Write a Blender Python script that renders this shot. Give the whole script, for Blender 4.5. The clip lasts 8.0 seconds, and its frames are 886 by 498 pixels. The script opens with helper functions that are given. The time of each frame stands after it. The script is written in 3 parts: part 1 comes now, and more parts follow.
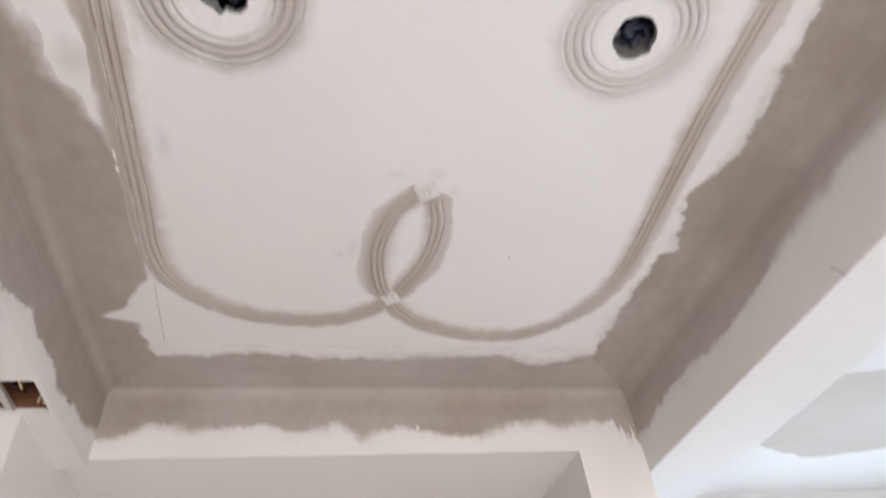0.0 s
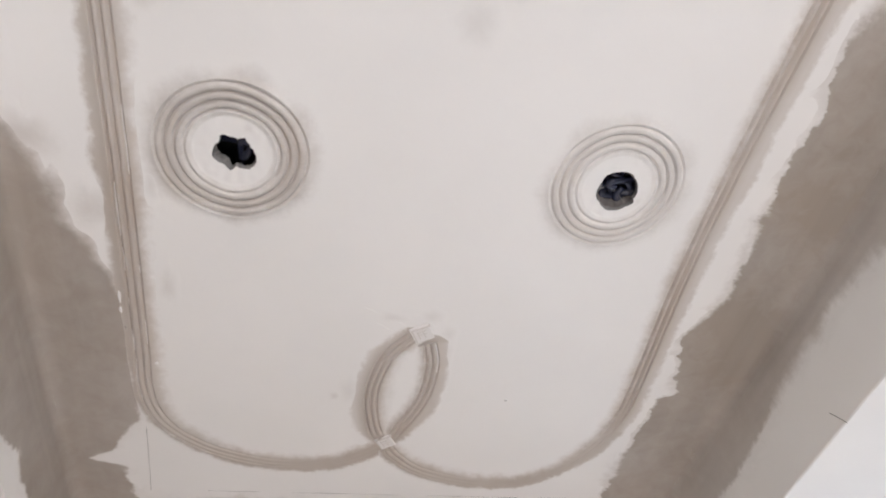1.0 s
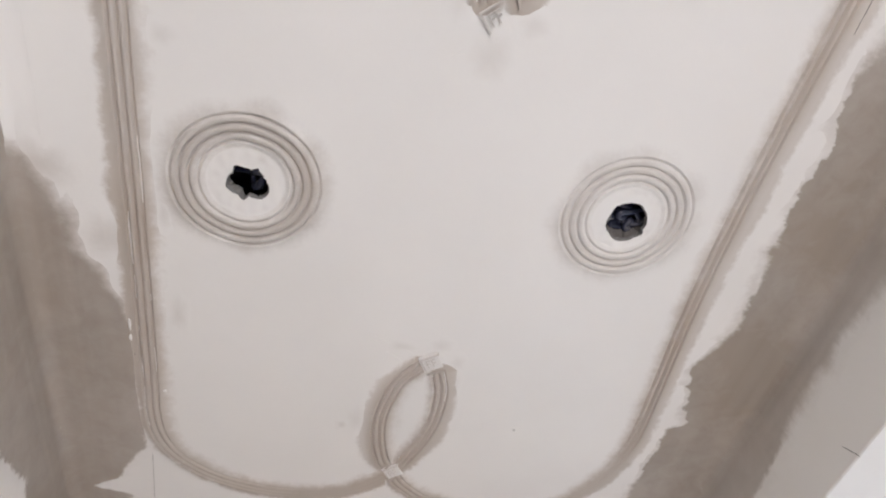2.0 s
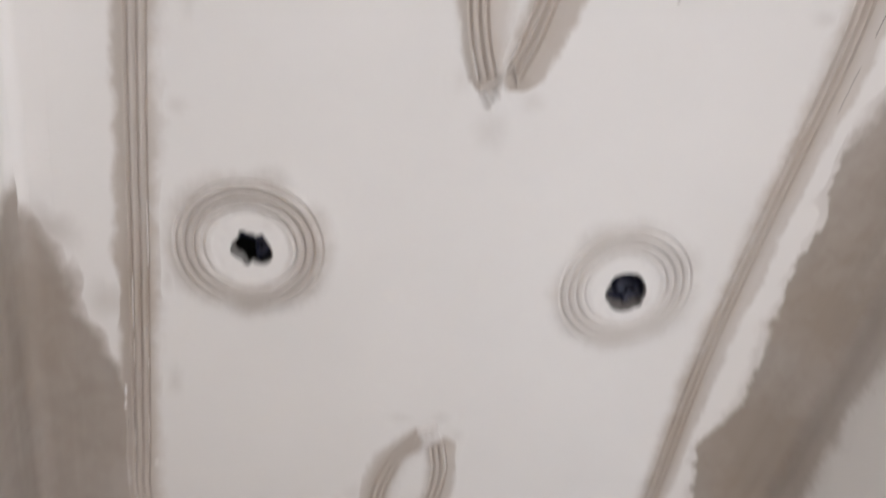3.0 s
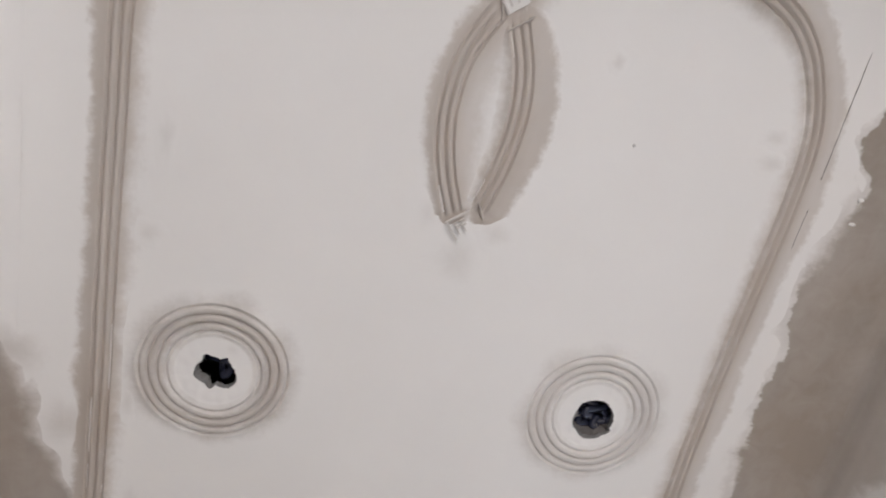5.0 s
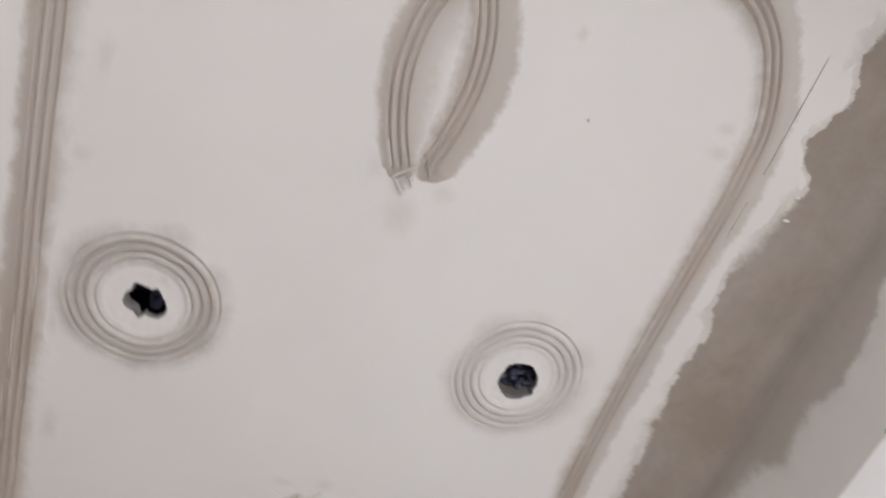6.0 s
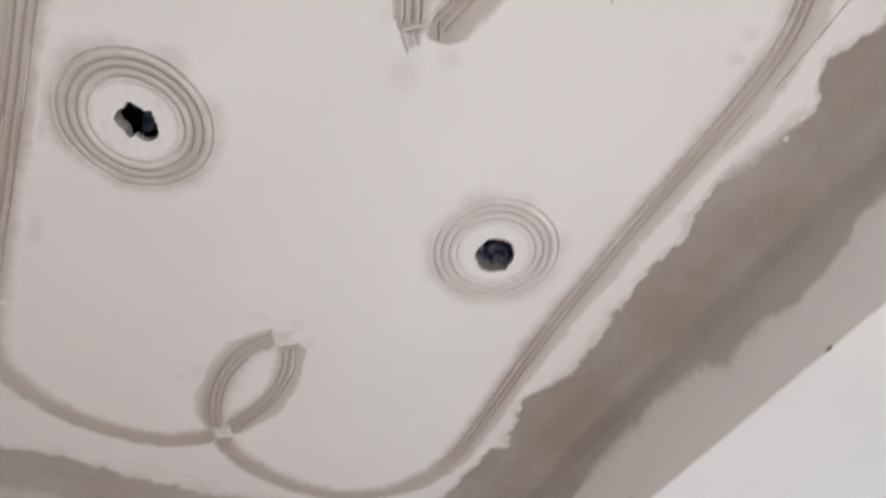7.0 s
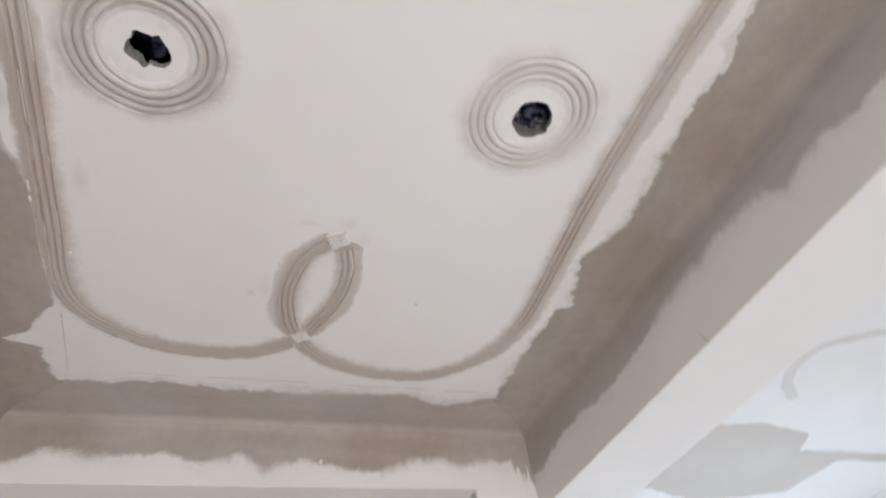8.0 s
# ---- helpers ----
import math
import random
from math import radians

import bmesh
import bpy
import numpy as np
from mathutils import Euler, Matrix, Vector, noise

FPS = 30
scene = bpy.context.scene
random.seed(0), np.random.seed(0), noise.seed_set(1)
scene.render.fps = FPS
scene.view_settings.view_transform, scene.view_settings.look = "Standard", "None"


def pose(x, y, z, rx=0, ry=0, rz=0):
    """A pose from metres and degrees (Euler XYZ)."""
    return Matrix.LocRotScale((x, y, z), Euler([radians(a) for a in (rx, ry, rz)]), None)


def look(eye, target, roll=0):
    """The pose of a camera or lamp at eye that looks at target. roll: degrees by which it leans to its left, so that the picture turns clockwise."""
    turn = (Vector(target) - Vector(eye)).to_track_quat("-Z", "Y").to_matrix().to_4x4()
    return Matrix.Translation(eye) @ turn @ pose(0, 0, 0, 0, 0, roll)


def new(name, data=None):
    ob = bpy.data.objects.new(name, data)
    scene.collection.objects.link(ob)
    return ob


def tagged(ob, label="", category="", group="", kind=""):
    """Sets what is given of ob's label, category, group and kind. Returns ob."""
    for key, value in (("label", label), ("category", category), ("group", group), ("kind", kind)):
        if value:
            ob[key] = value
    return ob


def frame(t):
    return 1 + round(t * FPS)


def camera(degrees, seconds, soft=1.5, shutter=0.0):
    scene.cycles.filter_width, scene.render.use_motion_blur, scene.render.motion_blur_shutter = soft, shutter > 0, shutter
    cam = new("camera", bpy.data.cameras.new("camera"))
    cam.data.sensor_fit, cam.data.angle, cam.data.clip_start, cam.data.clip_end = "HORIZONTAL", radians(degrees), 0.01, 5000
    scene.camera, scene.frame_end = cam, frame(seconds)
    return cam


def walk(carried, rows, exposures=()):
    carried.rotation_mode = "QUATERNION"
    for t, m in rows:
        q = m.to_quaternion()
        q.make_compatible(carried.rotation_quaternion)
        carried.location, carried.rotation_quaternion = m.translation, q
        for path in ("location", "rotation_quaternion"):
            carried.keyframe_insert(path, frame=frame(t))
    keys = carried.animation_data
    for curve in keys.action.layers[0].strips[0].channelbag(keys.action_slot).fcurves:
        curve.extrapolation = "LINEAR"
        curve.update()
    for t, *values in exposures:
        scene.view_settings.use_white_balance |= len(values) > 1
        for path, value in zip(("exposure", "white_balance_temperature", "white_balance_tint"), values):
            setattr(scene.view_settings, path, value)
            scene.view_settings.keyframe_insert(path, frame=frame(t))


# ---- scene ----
cam = camera(69.7, 8.0, soft=1.9, shutter=0.7)
PATH = [
    (0, (-0.202, 0.5, 1.745), (0.211, 1.935, 3.075), -8.0),
    (0.2, (-0.199, 0.475, 1.747), (0.193, 1.869, 3.126), -7.8),
    (0.5, (-0.194, 0.483, 1.738), (0.206, 1.8, 3.188), -8.0),
    (0.7, (-0.189, 0.476, 1.741), (0.219, 1.721, 3.253), -8.7),
    (1, (-0.184, 0.466, 1.733), (0.178, 1.592, 3.346), -8.9),
    (1.2, (-0.199, 0.452, 1.748), (0.168, 1.593, 3.348), -9.8),
    (2.3, (-0.199, 0.455, 1.732), (0.136, 1.493, 3.408), -8.4),
    (2.5, (-0.198, 0.458, 1.728), (0.134, 1.48, 3.415), -8.6),
    (2.8, (-0.208, 0.457, 1.732), (0.14, 1.434, 3.442), -9.9),
    (3, (-0.195, 0.47, 1.716), (0.112, 1.323, 3.498), -9.7),
    (3.2, (-0.205, 0.497, 1.7), (0.078, 1.121, 3.579), -15.1),
    (3.5, (-0.2, 0.429, 1.72), (0.037, 1.001, 3.622), -13.2),
    (3.7, (-0.201, 0.42, 1.724), (0.046, 0.952, 3.636), -14.6),
    (4, (-0.191, 0.415, 1.717), (0.066, 0.964, 3.623), -13.0),
    (4.5, (-0.185, 0.399, 1.73), (0.104, 1.044, 3.601), -13.0),
    (4.7, (-0.178, 0.402, 1.724), (0.107, 0.996, 3.613), -14.6),
    (5.8, (-0.156, 0.365, 1.734), (0.262, 1.023, 3.576), -16.0),
    (6, (-0.145, 0.363, 1.733), (0.312, 1.09, 3.539), -14.0),
    (6.2, (-0.146, 0.383, 1.714), (0.372, 1.113, 3.502), -13.1),
    (6.5, (-0.148, 0.366, 1.723), (0.45, 1.166, 3.456), -10.3),
    (6.7, (-0.154, 0.38, 1.706), (0.483, 1.198, 3.416), -9.5),
    (7, (-0.149, 0.369, 1.717), (0.467, 1.398, 3.318), -4.4),
    (7.2, (-0.162, 0.374, 1.719), (0.441, 1.454, 3.291), -4.9),
    (7.5, (-0.158, 0.381, 1.717), (0.428, 1.576, 3.211), -5.9),
    (8, (-0.16, 0.383, 1.72), (0.433, 1.72, 3.085), -9.4),
]
walk(cam, [(t, look(eye, target, roll)) for t, eye, target, roll in PATH], exposures=[(0, 2.00), (1, 1.97), (3, 1.78), (4, 1.63), (6, 1.68), (8, 1.83)])

# ---- light ----
world = bpy.data.worlds.new("world")
scene.world = world
world.use_nodes = True
wn, wl = world.node_tree.nodes, world.node_tree.links
sky = wn.new("ShaderNodeTexSky")
sky.sky_type, sky.sun_disc = "NISHITA", False
sky.sun_elevation, sky.sun_rotation = radians(27), radians(180)
wn["Background"].inputs[1].default_value = 0.12
wl.new(sky.outputs[0], wn["Background"].inputs[0])


def window_lamp(name, eye, target, sx, sy, watts, colour):
    """Daylight that enters at a window's opening."""
    data = bpy.data.lights.new(name, "AREA")
    data.shape, data.size, data.size_y, data.energy, data.color = "RECTANGLE", sx, sy, watts, colour
    lamp = new(name, data)
    lamp.matrix_world = look(eye, target)
    return lamp


window_lamp("daylight_back", (0.30, -1.84, 1.45), (0.30, 0.0, 1.6), 1.4, 1.45, 17, (1.0, 0.97, 0.98))
window_lamp("daylight_next_room", (2.1, 3.16, 1.55), (2.1, 0.0, 1.75), 1.5, 1.3, 7, (0.66, 0.82, 1.0))
SUN_UP = radians(27)
sun_data = bpy.data.lights.new("sun", "SUN")
sun_data.energy, sun_data.angle, sun_data.color = 5.0, radians(0.6), (1.0, 0.94, 0.96)
new("sun", sun_data).matrix_world = look((0, -5 * math.cos(SUN_UP), 5 * math.sin(SUN_UP)), (0, 0, 0))

# ---- materials ----
CEIL, XL, XR, YF, YB = 2.75, -0.742, 0.86, 2.25, -0.17
EDGE = 0.06     # metres of coat distance kept on each side of its edge


def nodes_of(name):
    m = bpy.data.materials.new(name)
    m.use_nodes = True
    return m, m.node_tree.nodes, m.node_tree.links, m.node_tree.nodes["Principled BSDF"]


def mathn(n, l, op, a, b=None, c=None):
    x = n.new("ShaderNodeMath")
    x.operation = op
    for i, v in enumerate((a, b, c)):
        if v is None:
            continue
        if isinstance(v, (int, float)):
            x.inputs[i].default_value = v
        else:
            l.new(v, x.inputs[i])
    return x.outputs[0]


def noisen(n, l, vec, scale, detail=4, rough=0.55, dist=0.0):
    x = n.new("ShaderNodeTexNoise")
    x.inputs["Scale"].default_value, x.inputs["Detail"].default_value = scale, detail
    x.inputs["Roughness"].default_value, x.inputs["Distortion"].default_value = rough, dist
    l.new(vec, x.inputs["Vector"])
    return x.outputs["Fac"]


def mapped(n, l, vec, scale):
    x = n.new("ShaderNodeMapping")
    x.inputs["Scale"].default_value = scale
    l.new(vec, x.inputs["Vector"])
    return x.outputs[0]


def mixc(n, l, fac, a, b):
    x = n.new("ShaderNodeMix")
    x.data_type = "RGBA"
    for i, v in ((0, fac), (6, a), (7, b)):
        if isinstance(v, (int, float)):
            x.inputs[i].default_value = v
        elif isinstance(v, tuple):
            x.inputs[i].default_value = (*v, 1)
        else:
            l.new(v, x.inputs[i])
    return x.outputs[2]


def attrn(n, name):
    x = n.new("ShaderNodeAttribute")
    x.attribute_name = name
    return x.outputs["Fac"]


def plaster(name, board, putty_dark, putty_light, rough=0.8):
    """Primed board; where the attribute 'coat' passes one half, joint compound with a ragged edge lies on it."""
    m, n, l, bsdf = nodes_of(name)
    pos = n.new("ShaderNodeNewGeometry").outputs["Position"]
    fine = noisen(n, l, pos, 95, 5, 0.65)
    mid = noisen(n, l, pos, 26, 4, 0.6, 0.6)
    big = noisen(n, l, pos, 3.2, 3, 0.5)
    streak_y = noisen(n, l, mapped(n, l, pos, (24, 2.2, 24)), 1, 3, 0.5)
    streak_x = noisen(n, l, mapped(n, l, pos, (2.2, 24, 24)), 1, 3, 0.5)
    turn = attrn(n, "turn")
    streak = mathn(n, l, "ADD", mathn(n, l, "MULTIPLY", streak_x, turn), mathn(n, l, "MULTIPLY", streak_y, mathn(n, l, "SUBTRACT", 1.0, turn)))
    coat, tint, feather = attrn(n, "coat"), attrn(n, "tint"), attrn(n, "feather")
    c = mathn(n, l, "ADD", coat, mathn(n, l, "MULTIPLY", mathn(n, l, "SUBTRACT", fine, 0.5), 0.15))
    c = mathn(n, l, "ADD", c, mathn(n, l, "MULTIPLY", mathn(n, l, "SUBTRACT", mid, 0.5), 0.20))
    bristle_y = noisen(n, l, mapped(n, l, pos, (11, 34, 11)), 1, 6, 0.75)
    bristle_x = noisen(n, l, mapped(n, l, pos, (34, 11, 11)), 1, 6, 0.75)
    bristle = mathn(n, l, "ADD", mathn(n, l, "MULTIPLY", bristle_x, turn), mathn(n, l, "MULTIPLY", bristle_y, mathn(n, l, "SUBTRACT", 1.0, turn)))
    c = mathn(n, l, "ADD", c, mathn(n, l, "MULTIPLY", mathn(n, l, "SUBTRACT", bristle, 0.5), mathn(n, l, "MULTIPLY", attrn(n, "spike"), 0.30)))
    w = mathn(n, l, "ADD", mathn(n, l, "MULTIPLY", feather, 0.38), 0.012)
    mr = n.new("ShaderNodeMapRange")
    mr.interpolation_type = "SMOOTHSTEP"
    l.new(c, mr.inputs["Value"])
    l.new(mathn(n, l, "SUBTRACT", 0.5, w), mr.inputs["From Min"])
    l.new(mathn(n, l, "ADD", 0.5, w), mr.inputs["From Max"])
    mask = mr.outputs["Result"]
    cloud = mathn(n, l, "ADD", mathn(n, l, "MULTIPLY", big, 0.9), mathn(n, l, "MULTIPLY", mid, 0.3))
    fac = mathn(n, l, "MULTIPLY", mathn(n, l, "MULTIPLY", mask, tint), mathn(n, l, "ADD", 0.48, mathn(n, l, "MULTIPLY", cloud, 0.80)))
    wash = n.new("ShaderNodeMapRange")
    wash.interpolation_type = "SMOOTHSTEP"
    l.new(mathn(n, l, "ADD", c, mathn(n, l, "MULTIPLY", noisen(n, l, pos, 11, 3, 0.6, 0.8), 0.75)), wash.inputs["Value"])
    wash.inputs["From Min"].default_value, wash.inputs["From Max"].default_value, wash.inputs["To Max"].default_value = 0.56, 0.90, 0.30
    fac = mathn(n, l, "MAXIMUM", fac, mathn(n, l, "MULTIPLY", wash.outputs["Result"], mathn(n, l, "MULTIPLY", attrn(n, "spike"), mathn(n, l, "GREATER_THAN", coat, 0.001))))
    fac = mathn(n, l, "MINIMUM", fac, 1.0)
    tone = mathn(n, l, "ADD", mathn(n, l, "MULTIPLY", streak, 0.62), mathn(n, l, "ADD", mathn(n, l, "MULTIPLY", big, 1.1), -0.37))
    putty = mixc(n, l, tone, putty_dark, putty_light)
    putty = mixc(n, l, mathn(n, l, "MULTIPLY", mathn(n, l, "SUBTRACT", noisen(n, l, pos, 5.5, 3, 0.6, 0.7), 0.35), 0.9), putty, (0.42, 0.345, 0.28))
    putty = mixc(n, l, mathn(n, l, "MULTIPLY", attrn(n, "ochre"), mathn(n, l, "ADD", 0.3, mathn(n, l, "MULTIPLY", mid, 0.9))), putty, (0.44, 0.365, 0.295))
    # mixes in a darker putty colour by this attribute
    putty = mixc(n, l, mathn(n, l, "MULTIPLY", attrn(n, "deepened"), mathn(n, l, "ADD", 0.55, mathn(n, l, "MULTIPLY", big, 0.8))), putty, tuple(v * 0.62 for v in putty_dark))
    base = mixc(n, l, big, tuple(v * 0.93 for v in board), tuple(min(0.9, v * 1.035) for v in board))
    base = mixc(n, l, mathn(n, l, "MULTIPLY", fine, 0.10), base, tuple(v * 0.86 for v in board))
    l.new(mixc(n, l, fac, base, putty), bsdf.inputs["Base Color"])
    l.new(mathn(n, l, "SUBTRACT", rough, mathn(n, l, "MULTIPLY", fac, 0.15)), bsdf.inputs["Roughness"])
    bsdf.inputs["Specular IOR Level"].default_value = 0.25
    h = mathn(n, l, "ADD", mathn(n, l, "MULTIPLY", fine, 0.25), mathn(n, l, "MULTIPLY", mathn(n, l, "MULTIPLY", streak, fac), 0.9))
    h = mathn(n, l, "ADD", h, mathn(n, l, "MULTIPLY", mask, 0.8))
    bump = n.new("ShaderNodeBump")
    bump.inputs["Strength"].default_value, bump.inputs["Distance"].default_value = 0.5, 0.0012
    l.new(h, bump.inputs["Height"])
    l.new(bump.outputs[0], bsdf.inputs["Normal"])
    return m


def plain(name, a, b, scale=12, rough=0.8, metal=0.0, bump=0.2):
    m, n, l, bsdf = nodes_of(name)
    pos = n.new("ShaderNodeNewGeometry").outputs["Position"]
    f = noisen(n, l, pos, scale, 6, 0.6)
    g = noisen(n, l, pos, scale * 9, 3, 0.6)
    l.new(mixc(n, l, f, a, b), bsdf.inputs["Base Color"])
    bsdf.inputs["Roughness"].default_value, bsdf.inputs["Metallic"].default_value = rough, metal
    bp = n.new("ShaderNodeBump")
    bp.inputs["Strength"].default_value, bp.inputs["Distance"].default_value = bump, 0.003
    l.new(g, bp.inputs["Height"])
    l.new(bp.outputs[0], bsdf.inputs["Normal"])
    return m


BOARD = plaster("primed_board", (0.80, 0.782, 0.762), (0.268, 0.232, 0.198), (0.425, 0.372, 0.325))
DARK = plain("crack_dust", (0.10, 0.09, 0.08), (0.22, 0.20, 0.18), 80)
SPECK = plain("grey_speck", (0.44, 0.42, 0.41), (0.58, 0.56, 0.54), 80)
GYPSUM = plain("broken_gypsum", (0.34, 0.325, 0.315), (0.09, 0.087, 0.085), 60, 0.9, 0, 0.8)
# concrete coloured very dark, for the shade seen through the lamp holes
SLAB = plain("void_dark_concrete", (0.05, 0.05, 0.05), (0.09, 0.088, 0.085), 6, 0.95, 0, 0.5)
# grey for unseen walls, chosen to cut the fill light from the left
FILL_CUT = plain("fill_cutting_grey", (0.24, 0.23, 0.22), (0.32, 0.31, 0.29), 5, 0.95, 0, 0.5)
FLOOR = plain("screed", (0.40, 0.378, 0.362), (0.50, 0.472, 0.45), 4, 0.85)
CABLE = plain("black_cable", (0.014, 0.016, 0.034), (0.03, 0.034, 0.06), 30, 0.14, 0, 0.05)
DUST = plain("dusty_insulation", (0.21, 0.19, 0.178), (0.06, 0.055, 0.053), 70, 0.9, 0, 0.9)
WIRE = plain("yellow_wire", (0.70, 0.55, 0.28), (0.78, 0.66, 0.42), 40, 0.45, 0, 0.05)
RUST = plain("brown_box", (0.16, 0.06, 0.03), (0.26, 0.12, 0.06), 40, 0.6, 0, 0.3)
STEEL = plain("zinc_channel", (0.50, 0.48, 0.45), (0.66, 0.63, 0.58), 25, 0.45, 0.6, 0.1)


# ---- building helpers ----
def part(name, bm, material, parent=None, label="", smooth=False):
    me = bpy.data.meshes.new(name)
    bm.to_mesh(me)
    bm.free()
    me.materials.append(material)
    if smooth:
        me.shade_smooth()
    ob = new(name, me)
    ob.parent = parent
    if label:
        ob["label"] = label
    return ob


def box(bm, x0, x1, y0, y1, z0, z1, bevel=0.0):
    r = bmesh.ops.create_cube(bm, size=1)
    for v in r["verts"]:
        v.co = Vector(((x0 + x1) / 2 + v.co.x * (x1 - x0), (y0 + y1) / 2 + v.co.y * (y1 - y0), (z0 + z1) / 2 + v.co.z * (z1 - z0)))
    if bevel:
        es = {e for v in r["verts"] for e in v.link_edges}
        bmesh.ops.bevel(bm, geom=list(es), offset=bevel, segments=2, affect="EDGES")


def slab(name, label, *spans, material=None, bevel=0.0, category="wall"):
    bm = bmesh.new()
    for s in spans:
        box(bm, *s, bevel=bevel)
    return tagged(part(name, bm, material or BOARD), label, category, kind="structure")


def mesh_of(name, verts, faces, material, attrs=None, smooth=True, parent=None):
    """A mesh from computed arrays, with float attributes on its points."""
    me = bpy.data.meshes.new(name)
    me.from_pydata(verts, [], faces)
    for key, vals in (attrs or {}).items():
        me.attributes.new(key, "FLOAT", "POINT").data.foreach_set("value", vals)
    me.materials.append(material)
    if smooth:
        me.shade_smooth()
    me.update()
    ob = new(name, me)
    ob.parent = parent
    return ob


def wobble(s, seed, scale, octaves=4):
    return noise.fractal(Vector((s * scale, seed * 7.31, 0.5)), 0.9, 2.1, octaves)


def along(points):
    """A function of the first coordinate through the points (sorted), straight between them."""
    xs, ys = [p[0] for p in points], [p[1] for p in points]
    return lambda v: float(np.interp(v, xs, ys))


def spline(points, step=0.006):
    """Smooth curve through the points, resampled evenly."""
    P = [np.array(p, float) for p in points]
    P = [2 * P[0] - P[1]] + P + [2 * P[-1] - P[-2]]
    out = []
    for a, b, c, d in zip(P, P[1:], P[2:], P[3:]):
        for u in np.linspace(0, 1, 40, endpoint=False):
            out.append(0.5 * (2 * b + (c - a) * u + (2 * a - 5 * b + 4 * c - d) * u * u + (3 * b - a - 3 * c + d) * u ** 3))
    out.append(P[-2])
    out = np.array(out)
    s = np.concatenate(([0], np.cumsum(np.hypot(*np.diff(out, axis=0).T))))
    k = np.arange(0, s[-1], step)
    return np.stack((np.interp(k, s, out[:, 0]), np.interp(k, s, out[:, 1])), 1)


# ---- the shell ----
HOLES = {"a": (-0.355, 1.020, 0.0355, 3.0), "b": (0.356, 1.003, 0.0430, 5.0)}
RINGS = {"a": (-0.357, 1.016), "b": (0.348, 0.994)}


# how the board broke: degrees and millimetres from each hole's middle
BREAK = {"a": ((-165, 35), (-137, 33), (-121, 41), (-102, 35), (-77, 31), (-63, 39), (-50, 36), (-32, 34), (18, 40), (42, 37), (62, 29), (79, 22), (99, 32), (126, 27), (153, 33), (165, 36)),
         "b": ((-159, 44), (-138, 48), (-103, 45), (-81, 44), (-55, 39), (-17, 37), (18, 36), (28, 42), (48, 38), (74, 40), (106, 43), (137, 41), (151, 43), (175, 45))}


def hole_radius(key, ang):
    seed = HOLES[key][3]
    degs, mms = zip(*BREAK[key])
    v = Vector((math.cos(ang) * 9, math.sin(ang) * 9, seed))
    return float(np.interp(math.degrees(ang), degs, mms, period=360)) / 1000 + 0.0016 * noise.fractal(v, 0.8, 2.2, 4)


def tray_ceiling():
    """The flat board of the tray, with two broken-out lamp holes through it."""
    bm = bmesh.new()
    loops = [[(XL, YB), (XR, YB), (XR, YF), (XL, YF)]]
    for key, (cx, cy, r, seed) in HOLES.items():
        loops.append([(cx + hole_radius(key, a) * math.cos(a), cy + hole_radius(key, a) * math.sin(a)) for a in np.linspace(0, 2 * math.pi, 200, endpoint=False)])
    edges = []
    for lp in loops:
        vs = [bm.verts.new((x, y, CEIL)) for x, y in lp]
        edges += [bm.edges.new((a, b)) for a, b in zip(vs, vs[1:] + vs[:1])]
    bmesh.ops.triangle_fill(bm, use_beauty=True, edges=edges)
    for f in bm.faces:
        if f.normal.z > 0:
            f.normal_flip()
    up = bmesh.ops.extrude_face_region(bm, geom=bm.faces[:])
    for v in up["geom"]:
        if isinstance(v, bmesh.types.BMVert):
            v.co.z += 0.006
    return tagged(part("ceiling", bm, BOARD), "white primed plasterboard tray ceiling with two ragged holes", "ceiling", kind="structure")


tray_ceiling()
ZR, ZL, ZF = 2.476, 2.52, 2.548
slab("beam_between_trays", "white plasterboard beam between two ceiling trays", (XR, 1.14, -1.9, 3.2, ZR, 2.90), bevel=0.002, category="beam")
slab("wall_tray_left", "white plasterboard side of the ceiling tray", (XL - 0.0125, XL, YB, YF, ZL, 2.90), category="wall")
slab("wall_tray_front", "white plasterboard wall above a wide opening", (-0.90, 0.645, YF, YF + 0.0125, ZF, 2.90), category="wall")
slab("wall_tray_back", "white plasterboard side of the ceiling tray", (XL - 0.0125, XR, YB - 0.0125, YB, ZL, 2.90), category="wall")
slab("pillar_front", "white plastered pillar beside the opening", (0.645, XR, YF, 3.9, 0, 2.90), category="pillar")
slab("ceiling_niche", "grey white lower ceiling behind the opening", (-0.815, 0.645, YF + 0.0125, 3.9, ZF, ZF + 0.0125), category="ceiling")
slab("wall_niche_left", "white plastered wall end beside the opening", (-1.4, -0.815, 1.955, 3.9, 0, 2.90), category="wall")
slab("wall_niche_back", "plain white wall behind the opening", (-0.815, 0.645, 3.9, 4.0, 0, 2.90), category="wall")
BX0, BX1, BY0, BY1 = -0.90, -0.7545, 1.808, 1.945
slab("soffit_left", "white plasterboard soffit with a square cut-out", (-2.2, BX0, YB - 0.0125, 1.955, ZL, ZL + 0.0125), (BX0, XL - 0.0125, YB - 0.0125, BY0, ZL, ZL + 0.0125),
     (BX0, XL - 0.0125, BY1, 1.955, ZL, ZL + 0.0125), (-0.815, XL - 0.0125, 1.955, YF, ZL, ZL + 0.0125), category="ceiling")
slab("soffit_back", "plain white lower ceiling behind the tray", (-2.2, XR, -1.9, YB - 0.0125, ZL, ZL + 0.0125), category="ceiling")
slab("ceiling_next_tray", "white plasterboard ceiling of the neighbouring tray", (1.14, 3.0, -1.9, 3.2, CEIL, CEIL + 0.0125), category="ceiling")
